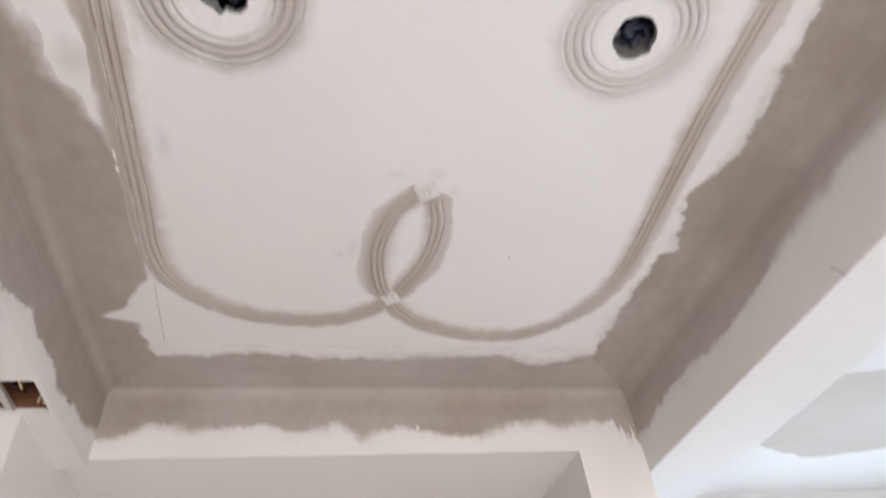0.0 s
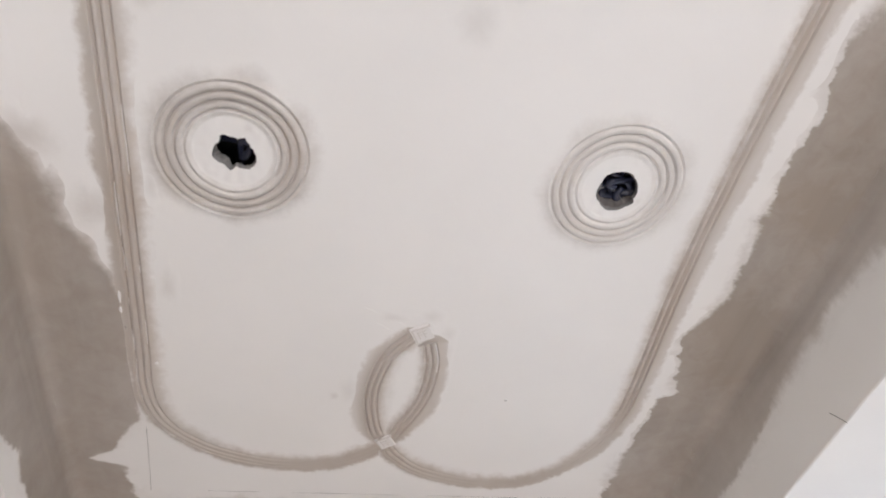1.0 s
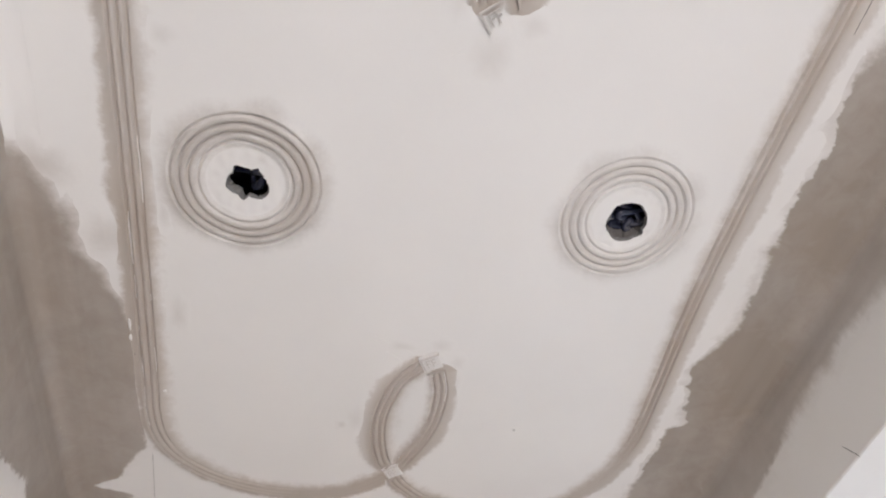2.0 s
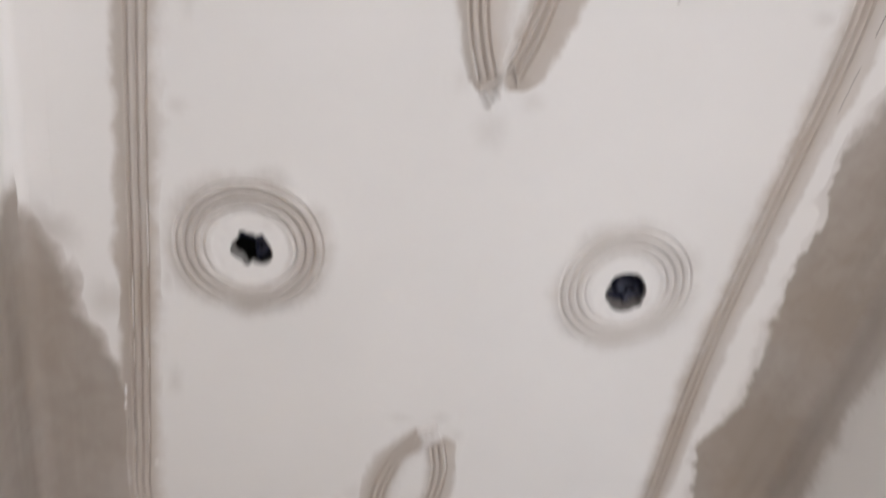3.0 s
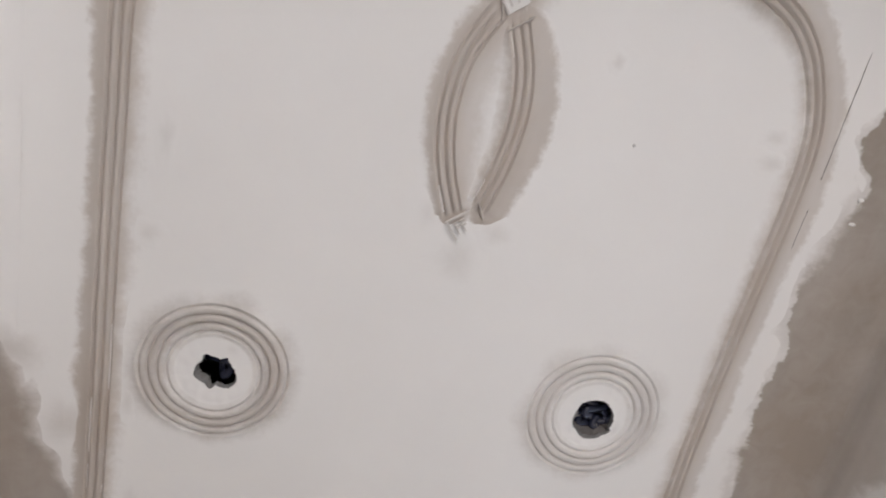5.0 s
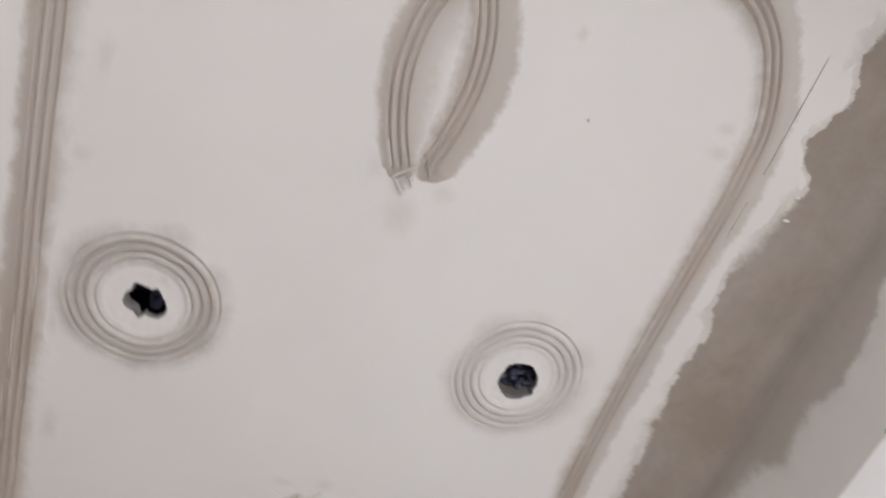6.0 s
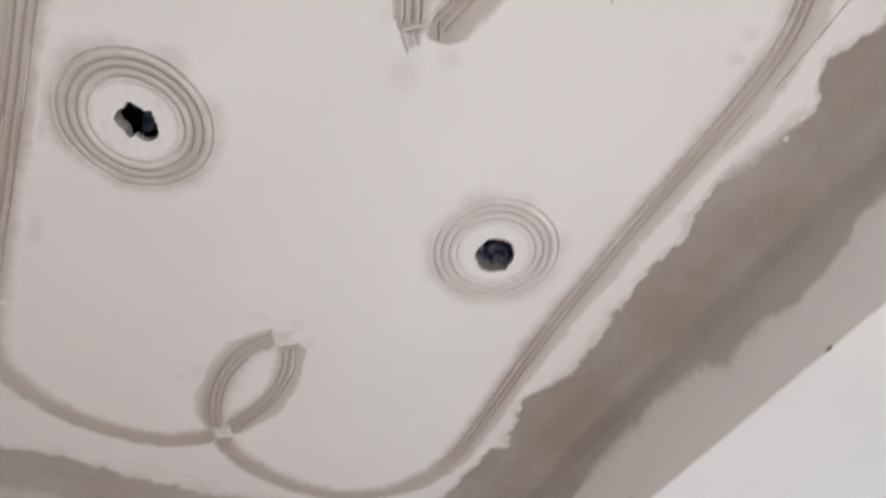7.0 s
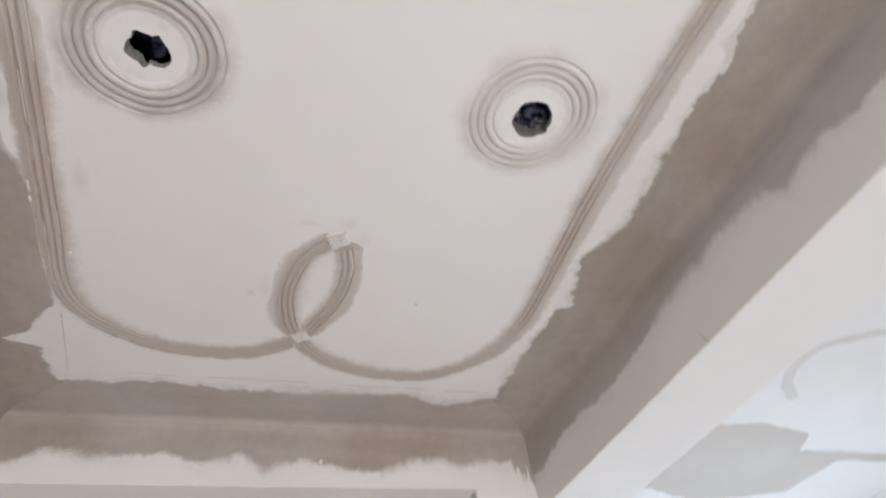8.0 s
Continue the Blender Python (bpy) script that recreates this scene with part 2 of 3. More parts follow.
# added slab: closes the void over the boards so the holes stay dark
slab("void_closing_slab", "added concrete slab, coloured dark for the shaded void above the boards", (-2.3, 3.1, -2.0, 4.1, 2.98, 3.15), material=SLAB, category="slab")
slab("floor", "light grey cement screed floor", (-2.3, 3.1, -2.0, 4.1, -0.1, 0.0), material=FLOOR, category="floor")
# unseen left walls, added in grey so that less light bounces from there
slab("wall_left", "unseen wall coloured grey to dim the light from the left", (-2.3, -2.2, -2.0, 1.955, 0, 2.98), material=FILL_CUT, category="wall")
slab("wall_left_end", "unseen wall coloured grey to dim the light from the left", (-2.3, -1.4, 1.955, 2.05, 0, 2.98), material=FILL_CUT, category="wall")


def window_wall(name, at, a0, a1, w0, w1, z0, z1):
    """A wall with a window opening through it."""
    t = 0.1
    spans = [(a0, w0, 0, 2.98), (w1, a1, 0, 2.98), (w0, w1, 0, z0), (w0, w1, z1, 2.98)]
    boxes = [(s[0], s[1], at - t, at, s[2], s[3]) for s in spans]
    slab(name, "plain white wall with a wide window", *boxes, category="wall")


window_wall("wall_back", -1.9, -2.3, 3.1, -0.40, 1.00, 0.7, 2.2)
window_wall("wall_next_front", 3.3, XR, 3.0, 1.35, 2.85, 0.9, 2.2)
slab("wall_right", "plain white wall", (3.0, 3.1, -2.0, 3.3, 0, 2.98), category="wall")


# ---- joint compound in the corners ----
edge_right = along([(-0.2, .68), (0.16, .683), (0.24, .672), (0.31, .688), (0.395, .657), (0.468, .711), (0.552, .671), (0.64, .659), (0.73, .656), (0.79, .678), (0.93, .674), (1.04, .675),
                    (1.20, .698), (1.237, .704), (1.30, .668), (1.36, .645), (1.50, .69), (1.544, .708), (1.567, .676), (1.765, .659), (2.3, .66)])
edge_left = along([(-0.2, -.80), (0.94, -.80), (0.99, -.730), (1.05, -.680), (1.12, -.647), (1.19, -.638), (1.24, -.626), (1.285, -.59), (1.31, -.565), (1.344, -.561), (1.636, -.556), (1.733, -.564), (1.84, -.63), (1.886, -.69), (1.91, -.625), (2.02, -.584), (2.3, -.57)])
edge_front = along([(-0.75, 2.057), (-.569, 2.057), (-.304, 2.033), (-.166, 2.058), (.09, 2.052), (.36, 2.033), (.517, 2.082), (.687, 2.015), (0.86, 2.0)])
wall_right = along([(-0.2, 2.62), (.44, 2.618), (.57, 2.642), (.63, 2.612), (.74, 2.60), (.88, 2.615), (.955, 2.598), (1.0, 2.645), (1.17, 2.652), (1.375, 2.637), (1.69, 2.60), (1.72, 2.60), (1.98, 2.622), (2.12, 2.60), (2.25, 2.59)])
wall_left = along([(0.9, 2.80), (0.98, 2.70), (1.08, 2.62), (1.2, 2.54), (1.51, 2.539), (1.67, 2.593), (1.73, 2.575), (1.84, 2.586), (1.89, 2.561), (2.03, 2.582), (2.15, 2.59), (2.25, 2.63)])
wall_front = along([(-0.75, 2.60), (-.71, 2.603), (-.617, 2.64), (-.466, 2.622), (-.30, 2.646), (-.2, 2.61), (-.09, 2.644), (-.024, 2.599), (.078, 2.624), (.336, 2.594), (.434, 2.64), (.62, 2.628), (.785, 2.645), (.802, 2.60), (.812, 2.63), (.826, 2.562), (.838, 2.605), (.86, 2.57)])


def coat_value(d):
    return min(1.0, max(0.0, 0.5 + d / (2 * EDGE)))


def ragged(u, v, seed):
    return 0.011 * wobble(u, seed, 13) + 0.004 * noise.noise(Vector((u * 60, v * 60, seed))) + 0.007 * noise.noise(Vector((u * 24, v * 24, seed + 3)))


def ceiling_coat(x, y):
    r = x - edge_right(y) + ragged(y, x, 1) + 0.005 * noise.noise(Vector((x * 14, y * 50, 1)))
    l = edge_left(y) - x + ragged(y, x, 2) + 0.028 * noise.noise(Vector((x * 15, y * 15, 6))) * (1.0 if y < 1.5 else 0.4)
    f = y - edge_front(x) + ragged(x, y, 3) + 0.003 * noise.noise(Vector((x * 50, y * 14, 1)))
    return max(r, l, f)


def sheet(verts, faces, data, cell, keep, n_u, n_v, turn, tint, thinner=0.0):
    """Adds a grid of points cell(i, j) -> (place, coat distance), leaving out cells that keep() refuses or that no coat reaches."""
    idx, start = {}, len(verts)
    grid = {}
    for i in range(n_u + 1):
        for j in range(n_v + 1):
            grid[i, j] = cell(i, j)
    for i in range(n_u):
        for j in range(n_v):
            q = [(i, j), (i + 1, j), (i + 1, j + 1), (i, j + 1)]
            if max(grid[k][1] for k in q) < -EDGE + 0.004 or not keep(i + 0.5, j + 0.5):
                continue
            a, b, c, e = (Vector(grid[k][0]) for k in q)
            if max((a - b).length, (c - e).length) < 1e-5 or max((b - c).length, (a - e).length) < 1e-5:
                continue
            for k in q:
                if k not in idx:
                    idx[k] = len(verts)
                    p, d = grid[k]
                    verts.append(p)
                    data["coat"].append(coat_value(d))
                    data["tint"].append(tint - thinner * min(1.0, max(0.0, (CEIL - p[2] - 0.008) / 0.05)))
                    old = max(0.0, min(1.0, (1.45 - p[1]) / 0.2)) if p[0] < 0 else 0.0
                    data["feather"].append((0.06 if p[0] > 0.5 else 0.12) + 0.75 * max(0.0, noise.noise(Vector(p) * 4.3) - 0.05) + 0.55 * old + (0.12 if p[2] < CEIL - 0.06 and p[0] > -0.73 else 0.0))
                    data["turn"].append(turn)
                    if "deepened" in data:
                        data["spike"].append(0.3 if p[0] < -0.45 or p[2] < CEIL - 0.06 else 1.0)
                        # darker on the ceiling towards +x, most at small y
                        data["deepened"].append(0.08 if p[2] < CEIL - 0.03 else 0.08 + max(0.0, 0.30 - 0.09 * p[1]) * min(1.0, max(0.0, (p[0] - 0.45) / 0.35)))
            faces.append([idx[k] for k in q])


def corner_compound(side):
    verts, faces, data = [], [], {"coat": [], "tint": [], "feather": [], "turn": [], "deepened": [], "spike": []}
    g, up = 0.007, 0.0016

    def tape(s):
        """Low ridges that the trowel and the joint tape leave along the corner."""
        much = {"left": 1.0, "right": 0.7, "front": 0.0}[side]
        return much * (0.0009 * math.exp(-((s - 0.066) / 0.005) ** 2) + 0.0007 * math.exp(-((s - 0.088) / 0.006) ** 2))

    def bend(x):
        """The radius of the rounded inner corner, wider towards the beam."""
        return float(np.interp(x, (XL, XR), (0.030, 0.042)))

    def fillet(d, R):
        """How far the rounded inner corner stands off its plane, d metres from the corner."""
        return R - math.sqrt(max(0.0, R * R - (R - d) ** 2)) if d < R else 0.0

    def filled(d, s):
        """The corner itself is filled all along, also where no compound was spread beside it."""
        return max(d, 0.006 - EDGE) if s < 0.06 else d

    def least(R):
        return R * (1 - math.sqrt(0.5))

    def mine(x, y):
        f, r, l = YF - y, XR - x, x - XL
        mine_, rest = {"front": f, "right": r, "left": l}[side], min(v for k, v in (("front", f), ("right", r), ("left", l)) if k != side)
        return mine_ < rest + 0.012

    if side in ("right", "left"):
        x0, x1 = (0.58, XR) if side == "right" else (XL, -0.49)
        nu, nv = round((x1 - x0) / g), round((YF - YB) / g)
        gx, gy = (x1 - x0) / nu, (YF - YB) / nv
        wallx = XR if side == "right" else XL
        inn = -1 if side == "right" else 1
    else:
        x0, x1 = XL, XR
        nu, nv = round((x1 - x0) / g), round(0.36 / g)
        gx, gy = (x1 - x0) / nu, 0.36 / nv
    y0 = YB if side != "front" else YF - 0.36

    def on_ceiling(i, j):
        x, y = x0 + i * gx, y0 + j * gy
        s = (YF - y) if side == "front" else abs(wallx - x)
        R = bend(x) if side == "front" else bend(wallx)
        if s < least(R):
            s = least(R)
            x, y = (x, YF - s) if side == "front" else (wallx + inn * s, y)
        d = filled(ceiling_coat(x, y), s)
        lift = up * min(1, max(0.04, 0.5 + d / 0.02)) + tape(s) + fillet(s, R) + 0.0006 * noise.noise(Vector((x * 14, y * 14, 5)))
        return (x, y, CEIL - lift - {'right': 0.0, 'left': 0.0, 'front': 0.0004}[side]), d

    sheet(verts, faces, data, on_ceiling, lambda i, j: mine(x0 + i * gx, y0 + j * gy), nu, nv, 1.0 if side == "front" else 0.0, 0.84 if side == "front" else 0.95)
    low = 2.49
    nw = round((CEIL - low) / g)
    gz = (CEIL - low) / nw
    if side == "front":
        def on_wall(i, j):
            x = x0 + i * gx
            R = bend(x)
            z = min(low + j * gz, CEIL - least(R) - up)
            d = max(z - wall_front(x) + ragged(x, z, 6), z - wall_right(YF) - (XR - x) * 1.2 + 0.01)
            lift = up * min(1, max(0.04, 0.5 + d / 0.02)) + tape(CEIL - z) + fillet(CEIL - z, R)
            return (x, YF - lift, z), d
        sheet(verts, faces, data, on_wall, lambda i, j: low + j * gz > ZF, nu, nw, 1.0, 0.92)
    else:
        ny = round((YF - YB) / g)
        hy = (YF - YB) / ny
        bound = wall_right if side == "right" else wall_left

        def on_wall(i, j):
            y = YB + i * hy
            R = bend(wallx)
            thick = up * min(1, max(0.04, 0.5 + ceiling_coat(wallx + inn * least(R), y) / 0.02))
            z = min(low + j * gz, CEIL - least(R) - thick)
            d = z - bound(y) + ragged(y, z, 8 if side == "right" else 9) + 0.004 * noise.noise(Vector((z * 14, y * 50, 4)))
            d = filled(d, CEIL - z)
            lift = up * min(1, max(0.04, 0.5 + d / 0.02)) + tape(CEIL - z) + fillet(CEIL - z, R)
            return (wallx + inn * lift, y, z), d
        sheet(verts, faces, data, on_wall, lambda i, j: low + j * gz > (ZR if side == "right" else ZL), ny, nw, 0.0, 0.95, 0.24 if side == "right" else 0.0)
    ob = mesh_of("joint_compound", verts, faces, BOARD, data)
    return tagged(ob, "grey beige joint compound trowelled along the corner", "plaster", "corner compound", "structure")


for side in ("right", "left", "front"):
    corner_compound(side)


# ---- ribbons drawn with a toothed trowel ----
def ribbon(name, points, widths, ridges, label, tint=0.80, lean=0.36, base=0.0003, crisp=(0.05, 0.05), runs=((99, "curve"),)):
    """A swept band of plaster. widths(s) gives the smear on its two sides, ridges(s) the strength of the beads; s counts the points along it.
    runs: the end and the name of each stretch of it."""
    pts = [np.array(p, float) for p in points]
    ends = [a + (a - b) / np.hypot(*(a - b)) * 0.035 for a, b in ((pts[0], pts[1]), (pts[-1], pts[-2]))]
    pts = [ends[0]] + pts + [ends[1]]
    path = spline(pts)
    n, top = len(path), len(points) - 1
    tan = np.gradient(path, axis=0)
    tan /= np.hypot(*tan.T)[:, None]
    nor = np.stack((-tan[:, 1], tan[:, 0]), 1)
    half, step = 0.105, 0.00125
    offs = np.concatenate((np.arange(-half, -0.0225, 0.005), np.arange(-0.02, 0.0201, step), np.arange(0.0225, half, 0.005)))
    mark = np.array([int(np.argmin(np.hypot(*(path - np.array(p)).T))) for p in pts], float)
    rows = []
    for i in range(n):
        s = float(np.interp(i, mark, np.arange(-1, len(points) + 1)))
        wl_, wr_ = widths(s)
        beyond = max(0.0, -s, s - top)
        wl_ += 0.009 * wobble(i * 0.006, 11, 9) + 0.003 * wobble(i * 0.006, 17, 24, 2)
        wr_ += 0.009 * wobble(i * 0.006, 12, 9) + 0.003 * wobble(i * 0.006, 18, 24, 2)
        wl_, wr_ = (w * math.sqrt(max(0.0, 1 - beyond ** 2)) - 0.03 * beyond ** 4 for w in (wl_, wr_))
        k = (ridges(s) if beyond < 0.04 else 0.0) * (0.9 + 0.2 * wobble(i * 0.006, 14, 5))
        drift = 0.0011 * wobble(i * 0.006, 15, 4)
        row = []
        for o in offs:
            p = path[i] + nor[i] * (o + drift)
            d = min(o + wl_, wr_ - o)
            lift = 0.0012 * min(1, max(0, 0.4 + d / 0.02))
            mound = 1 / (1 + math.exp((abs(o) - 0.022) / 0.005))
            cut = max(math.exp(-((o + 0.0135) / 0.0023) ** 2), 0.78 * math.exp(-(o / 0.0034) ** 2), 0.95 * math.exp(-((o - 0.0135) / 0.0025) ** 2))
            lift += k * (0.0072 * mound - 0.0098 * cut) * coat_value(d + 0.02)
            thin = 1 - (lean if o < 0 else 0.36) * min(1.0, max(0.0, (abs(o) - 0.017) / 0.02)) * (1.35 if k > 0.3 and s < 5 else 1.0 if k > 0.3 else 0.35)
            row.append(((p[0], p[1], CEIL - max(0.00004 + base * coat_value(d), lift)), coat_value(d), abs(tan[i][0]), crisp[0] if o + wl_ < wr_ - o else crisp[1], thin))
        rows.append(row)
    thing = tagged(new(name), label, "moulding", "plaster ribbons")
    m, first = len(offs), 0
    for end, run in runs:
        last = n - 1 if end >= len(points) - 1 else int(mark[end + 1])
        idx, verts, faces, data = {}, [], [], {"coat": [], "tint": [], "feather": [], "turn": [], "ochre": []}
        for i in range(first, last):
            for j in range(m - 1):
                q = [(i, j), (i, j + 1), (i + 1, j + 1), (i + 1, j)]
                if max(rows[a][b][1] for a, b in q) < 0.03:
                    continue
                for k in q:
                    if k not in idx:
                        idx[k] = len(verts)
                        p, c, tx, soft_edge, thin = rows[k[0]][k[1]]
                        verts.append(p)
                        for key, v in (("coat", c), ("tint", tint * thin), ("feather", soft_edge), ("turn", tx), ("ochre", 0.6)):
                            data[key].append(v)
                faces.append([idx[k] for k in q])
        mesh_of(run, verts, faces, BOARD, data, parent=thing)
        first = last
    return thing


RUNS = ((5, "loop"), (13, "front_curve"), (17, "straight_run"), (24, "back_curve"), (99, "loop"))
RUNS_B = ((5, "loop"), (13, "front_curve"), (19, "straight_run"), (28, "back_curve"), (99, "loop"))
RIBBON = "white grey plaster ribbon with pulled ridges on the ceiling"
outer_a = along([(0, .042), (3, .044), (4.4, .034), (5, .024), (6, .028), (11, .030), (13, .036), (17, .039), (22, .036), (24, .03), (25, .05), (27, .058), (29, .056), (30, .05)])
inner_a = along([(0, .022), (5, .02), (6, .028), (9, .03), (11, .038), (13, .034), (22, .036), (24, .028), (25, .030), (28, .030), (30, .020)])
beads_a = along([(0, 1), (4, 1), (4.4, .05), (5.6, .05), (6, .1), (7.5, .12), (9, .35), (10, 1), (23, 1), (23.5, .05), (24.7, .05), (24.9, 1), (30, 1)])
ribbon("plaster_ribbon", [(.063, 1.436), (.079, 1.498), (.079, 1.584), (.063, 1.655), (.032, 1.732), (.012, 1.775), (-.034, 1.827), (-.117, 1.867), (-.257, 1.878), (-.393, 1.839), (-.482, 1.775),
                          (-.527, 1.705), (-.543, 1.62), (-.543, 1.5), (-.543, 1.2), (-.545, 0.9), (-.546, 0.6), (-.546, 0.44), (-.53, 0.35), (-.48, 0.27), (-.39, 0.22), (-.257, 0.19), (-.117, 0.20), (-.03, 0.255),
                          (.012, 0.302), (.034, 0.352), (.052, 0.402), (.061, 0.455), (.061, 0.512), (.049, 0.582), (.034, 0.632)],
       lambda s: (outer_a(s), inner_a(s)), beads_a, RIBBON, lean=0.16, crisp=(0.16, 0.34), runs=RUNS)
inner_b = along([(0, .026), (2, .036), (4, .030), (5, .02), (7, .028), (10, .026), (12, .022), (22, .022), (26, .03), (28.5, .036), (30, .056), (32, .058), (34, .036)])
outer_b = along([(0, .032), (2, .044), (4, .038), (5, .022), (7, .029), (10, .034), (12, .045), (18, .054), (22, .056), (26, .045), (29, .036), (34, .032)])
beads_b = along([(0, 1), (4, 1), (4.5, .05), (5.3, .05), (5.5, .9), (6.5, .7), (7.5, .15), (10, .12), (11.5, .3), (12.5, 1), (27, 1), (27.4, .05), (28.9, .05), (29.1, 1), (34, 1)])
ribbon("plaster_ribbon", [(.017, 1.418), (-.023, 1.477), (-.044, 1.562), (-.044, 1.64), (-.022, 1.734), (.005, 1.78), (.045, 1.835), (.123, 1.894), (.271, 1.934), (.396, 1.918), (.492, 1.856), (.558, 1.756),
                          (.587, 1.64), (.589, 1.544), (.58, 1.4), (.566, 1.2), (.562, 1.0), (.564, 0.8), (.570, 0.6), (.571, 0.51), (.568, 0.434), (.556, 0.376), (.531, 0.318), (.494, 0.264), (.436, 0.222),
                          (.33, 0.19), (.20, 0.18), (.09, 0.22), (.02, 0.295), (-.011, 0.334), (-.043, 0.405), (-.052, 0.478), (-.046, 0.537), (-.03, 0.596), (-.01, 0.645)],
       lambda s: (inner_b(s), outer_b(s)), beads_b, RIBBON, base=0.0005, crisp=(0.42, 0.14), runs=RUNS_B)


# ---- rings round the lamp holes ----
def lamp_ring(key, strength, tint, label):
    cx, cy = RINGS[key]
    hx, hy, _, seed = HOLES[key]
    na, rs = 200, np.concatenate((np.linspace(0, 1, 12)[:-1], ))
    outer = np.concatenate((np.arange(0.070, 0.145, 0.0014), np.arange(0.149, 0.20, 0.006)))
    verts, faces, data = [], [], {"coat": [], "tint": [], "feather": [], "turn": []}
    for a in np.linspace(0, 2 * math.pi, na, endpoint=False):
        ca, sa = math.cos(a), math.sin(a)
        hr = hole_radius(key, a)
        fade = 0.75 + 0.45 * noise.noise(Vector((ca * 1.2, sa * 1.2, seed)))
        rim = 0.139 + 0.018 * noise.noise(Vector((ca * 2, sa * 2, seed + 4)))
        for u in rs:
            x = (hx + hr * ca) * (1 - u) + (cx + 0.06825 * ca) * u
            y = (hy + hr * sa) * (1 - u) + (cy + 0.06825 * sa) * u
            verts.append((x, y, CEIL - 0.0016 - 0.0012 * noise.noise(Vector((x * 60, y * 60, seed)))))
            data["coat"].append(0.22 + 0.34 * noise.noise(Vector((x * 26, y * 26, seed))) * math.sin(math.pi * u))
        for r in outer:
            o = r - 0.1065
            near = min(abs(o - q) for q in (-0.024, -0.008, 0.008, 0.024))
            mound = 1 / (1 + math.exp((abs(o) - 0.030) / 0.004))
            lift = max(0.0006, 0.0014 + strength * fade * (0.0054 * mound - 0.0072 * math.exp(-(near / 0.0027) ** 2)))
            if r > 0.145:
                lift = 0.0014 - 0.0013 * min(1, (r - 0.145) / 0.05)
            verts.append((cx + 0.975 * r * ca, cy + 0.975 * r * sa, CEIL - lift))
            d = min(r - 0.080, rim - r)
            data["coat"].append(coat_value(d))
    m = len(rs) + len(outer)
    for i in range(na):
        k = (i + 1) % na
        for j in range(m - 1):
            faces.append([i * m + j, i * m + j + 1, k * m + j + 1, k * m + j])
    n = len(verts)
    data["tint"], data["feather"], data["turn"] = [tint] * n, [0.6] * n, [0.5] * n
    thing = tagged(new("lamp_ring"), label, "ceiling ring", "lamp rings")
    mesh_of("ring", verts, faces, BOARD, data, parent=thing)
    # broken edge of the board inside the hole
    ev, ef = [], []
    for i, a in enumerate(np.linspace(0, 2 * math.pi, na, endpoint=False)):
        hr = hole_radius(key, a)
        for j in range(5):
            r = hr - (0.0005 + 0.0045 * abs(noise.noise(Vector((math.cos(a) * 3, math.sin(a) * 3, j * 0.9 + seed))))) * (j > 0)
            ev.append((hx + r * math.cos(a), hy + r * math.sin(a), CEIL - 0.0012 + j * 0.0026))
        k = (i + 1) % na
        for j in range(4):
            ef.append([i * 5 + j, i * 5 + j + 1, k * 5 + j + 1, k * 5 + j])
    mesh_of("broken_edge", ev, ef, GYPSUM, parent=thing)
    return thing


def torn_flap(key, a0, a1, reach, rise, name, material, thing):
    """A crumpled tongue of torn board or filling that hangs from the rim into the hole."""
    hx, hy, _, seed = HOLES[key]
    nu, nv, verts, faces = 36, 12, [], []
    for i in range(nu + 1):
        a = math.radians(a0 + (a1 - a0) * i / nu)
        hr = hole_radius(key, (a + math.pi) % (2 * math.pi) - math.pi) + 0.002
        far = reach * (0.35 + 0.65 * math.sin(math.pi * i / nu)) * (0.55 + 1.1 * abs(noise.noise(Vector((a * 5, seed, 1)))) + 0.3 * abs(noise.noise(Vector((a * 19, seed, 2)))))
        for j in range(nv + 1):
            u = j / nv
            q = hr - far * u
            crumple = 0.0035 * noise.fractal(Vector((q * 90 * math.cos(a), q * 90 * math.sin(a), seed)), 0.8, 2.1, 4)
            verts.append((hx + q * math.cos(a), hy + q * math.sin(a), CEIL + 0.004 + rise * u + crumple * min(1, 3 * u)))
    m = nv + 1
    faces = [[i * m + j, (i + 1) * m + j, (i + 1) * m + j + 1, i * m + j + 1] for i in range(nu) for j in range(nv)]
    n = len(verts)
    rim = [i * m for i in range(nu + 1)] + [nu * m + j for j in range(1, m)] + [i * m + nv for i in range(nu - 1, -1, -1)] + [j for j in range(nv - 1, 0, -1)]
    verts += [(x, y, z + 0.0015) for x, y, z in verts]
    faces += [[k + n for k in reversed(f)] for f in faces]
    faces += [[a, a + n, b + n, b] for a, b in zip(rim, rim[1:] + rim[:1])]
    mesh_of(name, verts, faces, material, parent=thing)


ring_a = lamp_ring("a", 1.25, 0.66, "raised plaster rings round a ragged lamp hole")
ring_b = lamp_ring("b", 0.95, 0.44, "faint plaster rings round a ragged lamp hole")
torn_flap("a", 98, 205, 0.014, 0.010, "torn_board", GYPSUM, ring_a)
torn_flap("b", 20, 165, 0.036, 0.022, "torn_insulation", DUST, ring_b)
torn_flap("b", 150, 215, 0.016, 0.006, "torn_board", GYPSUM, ring_b)


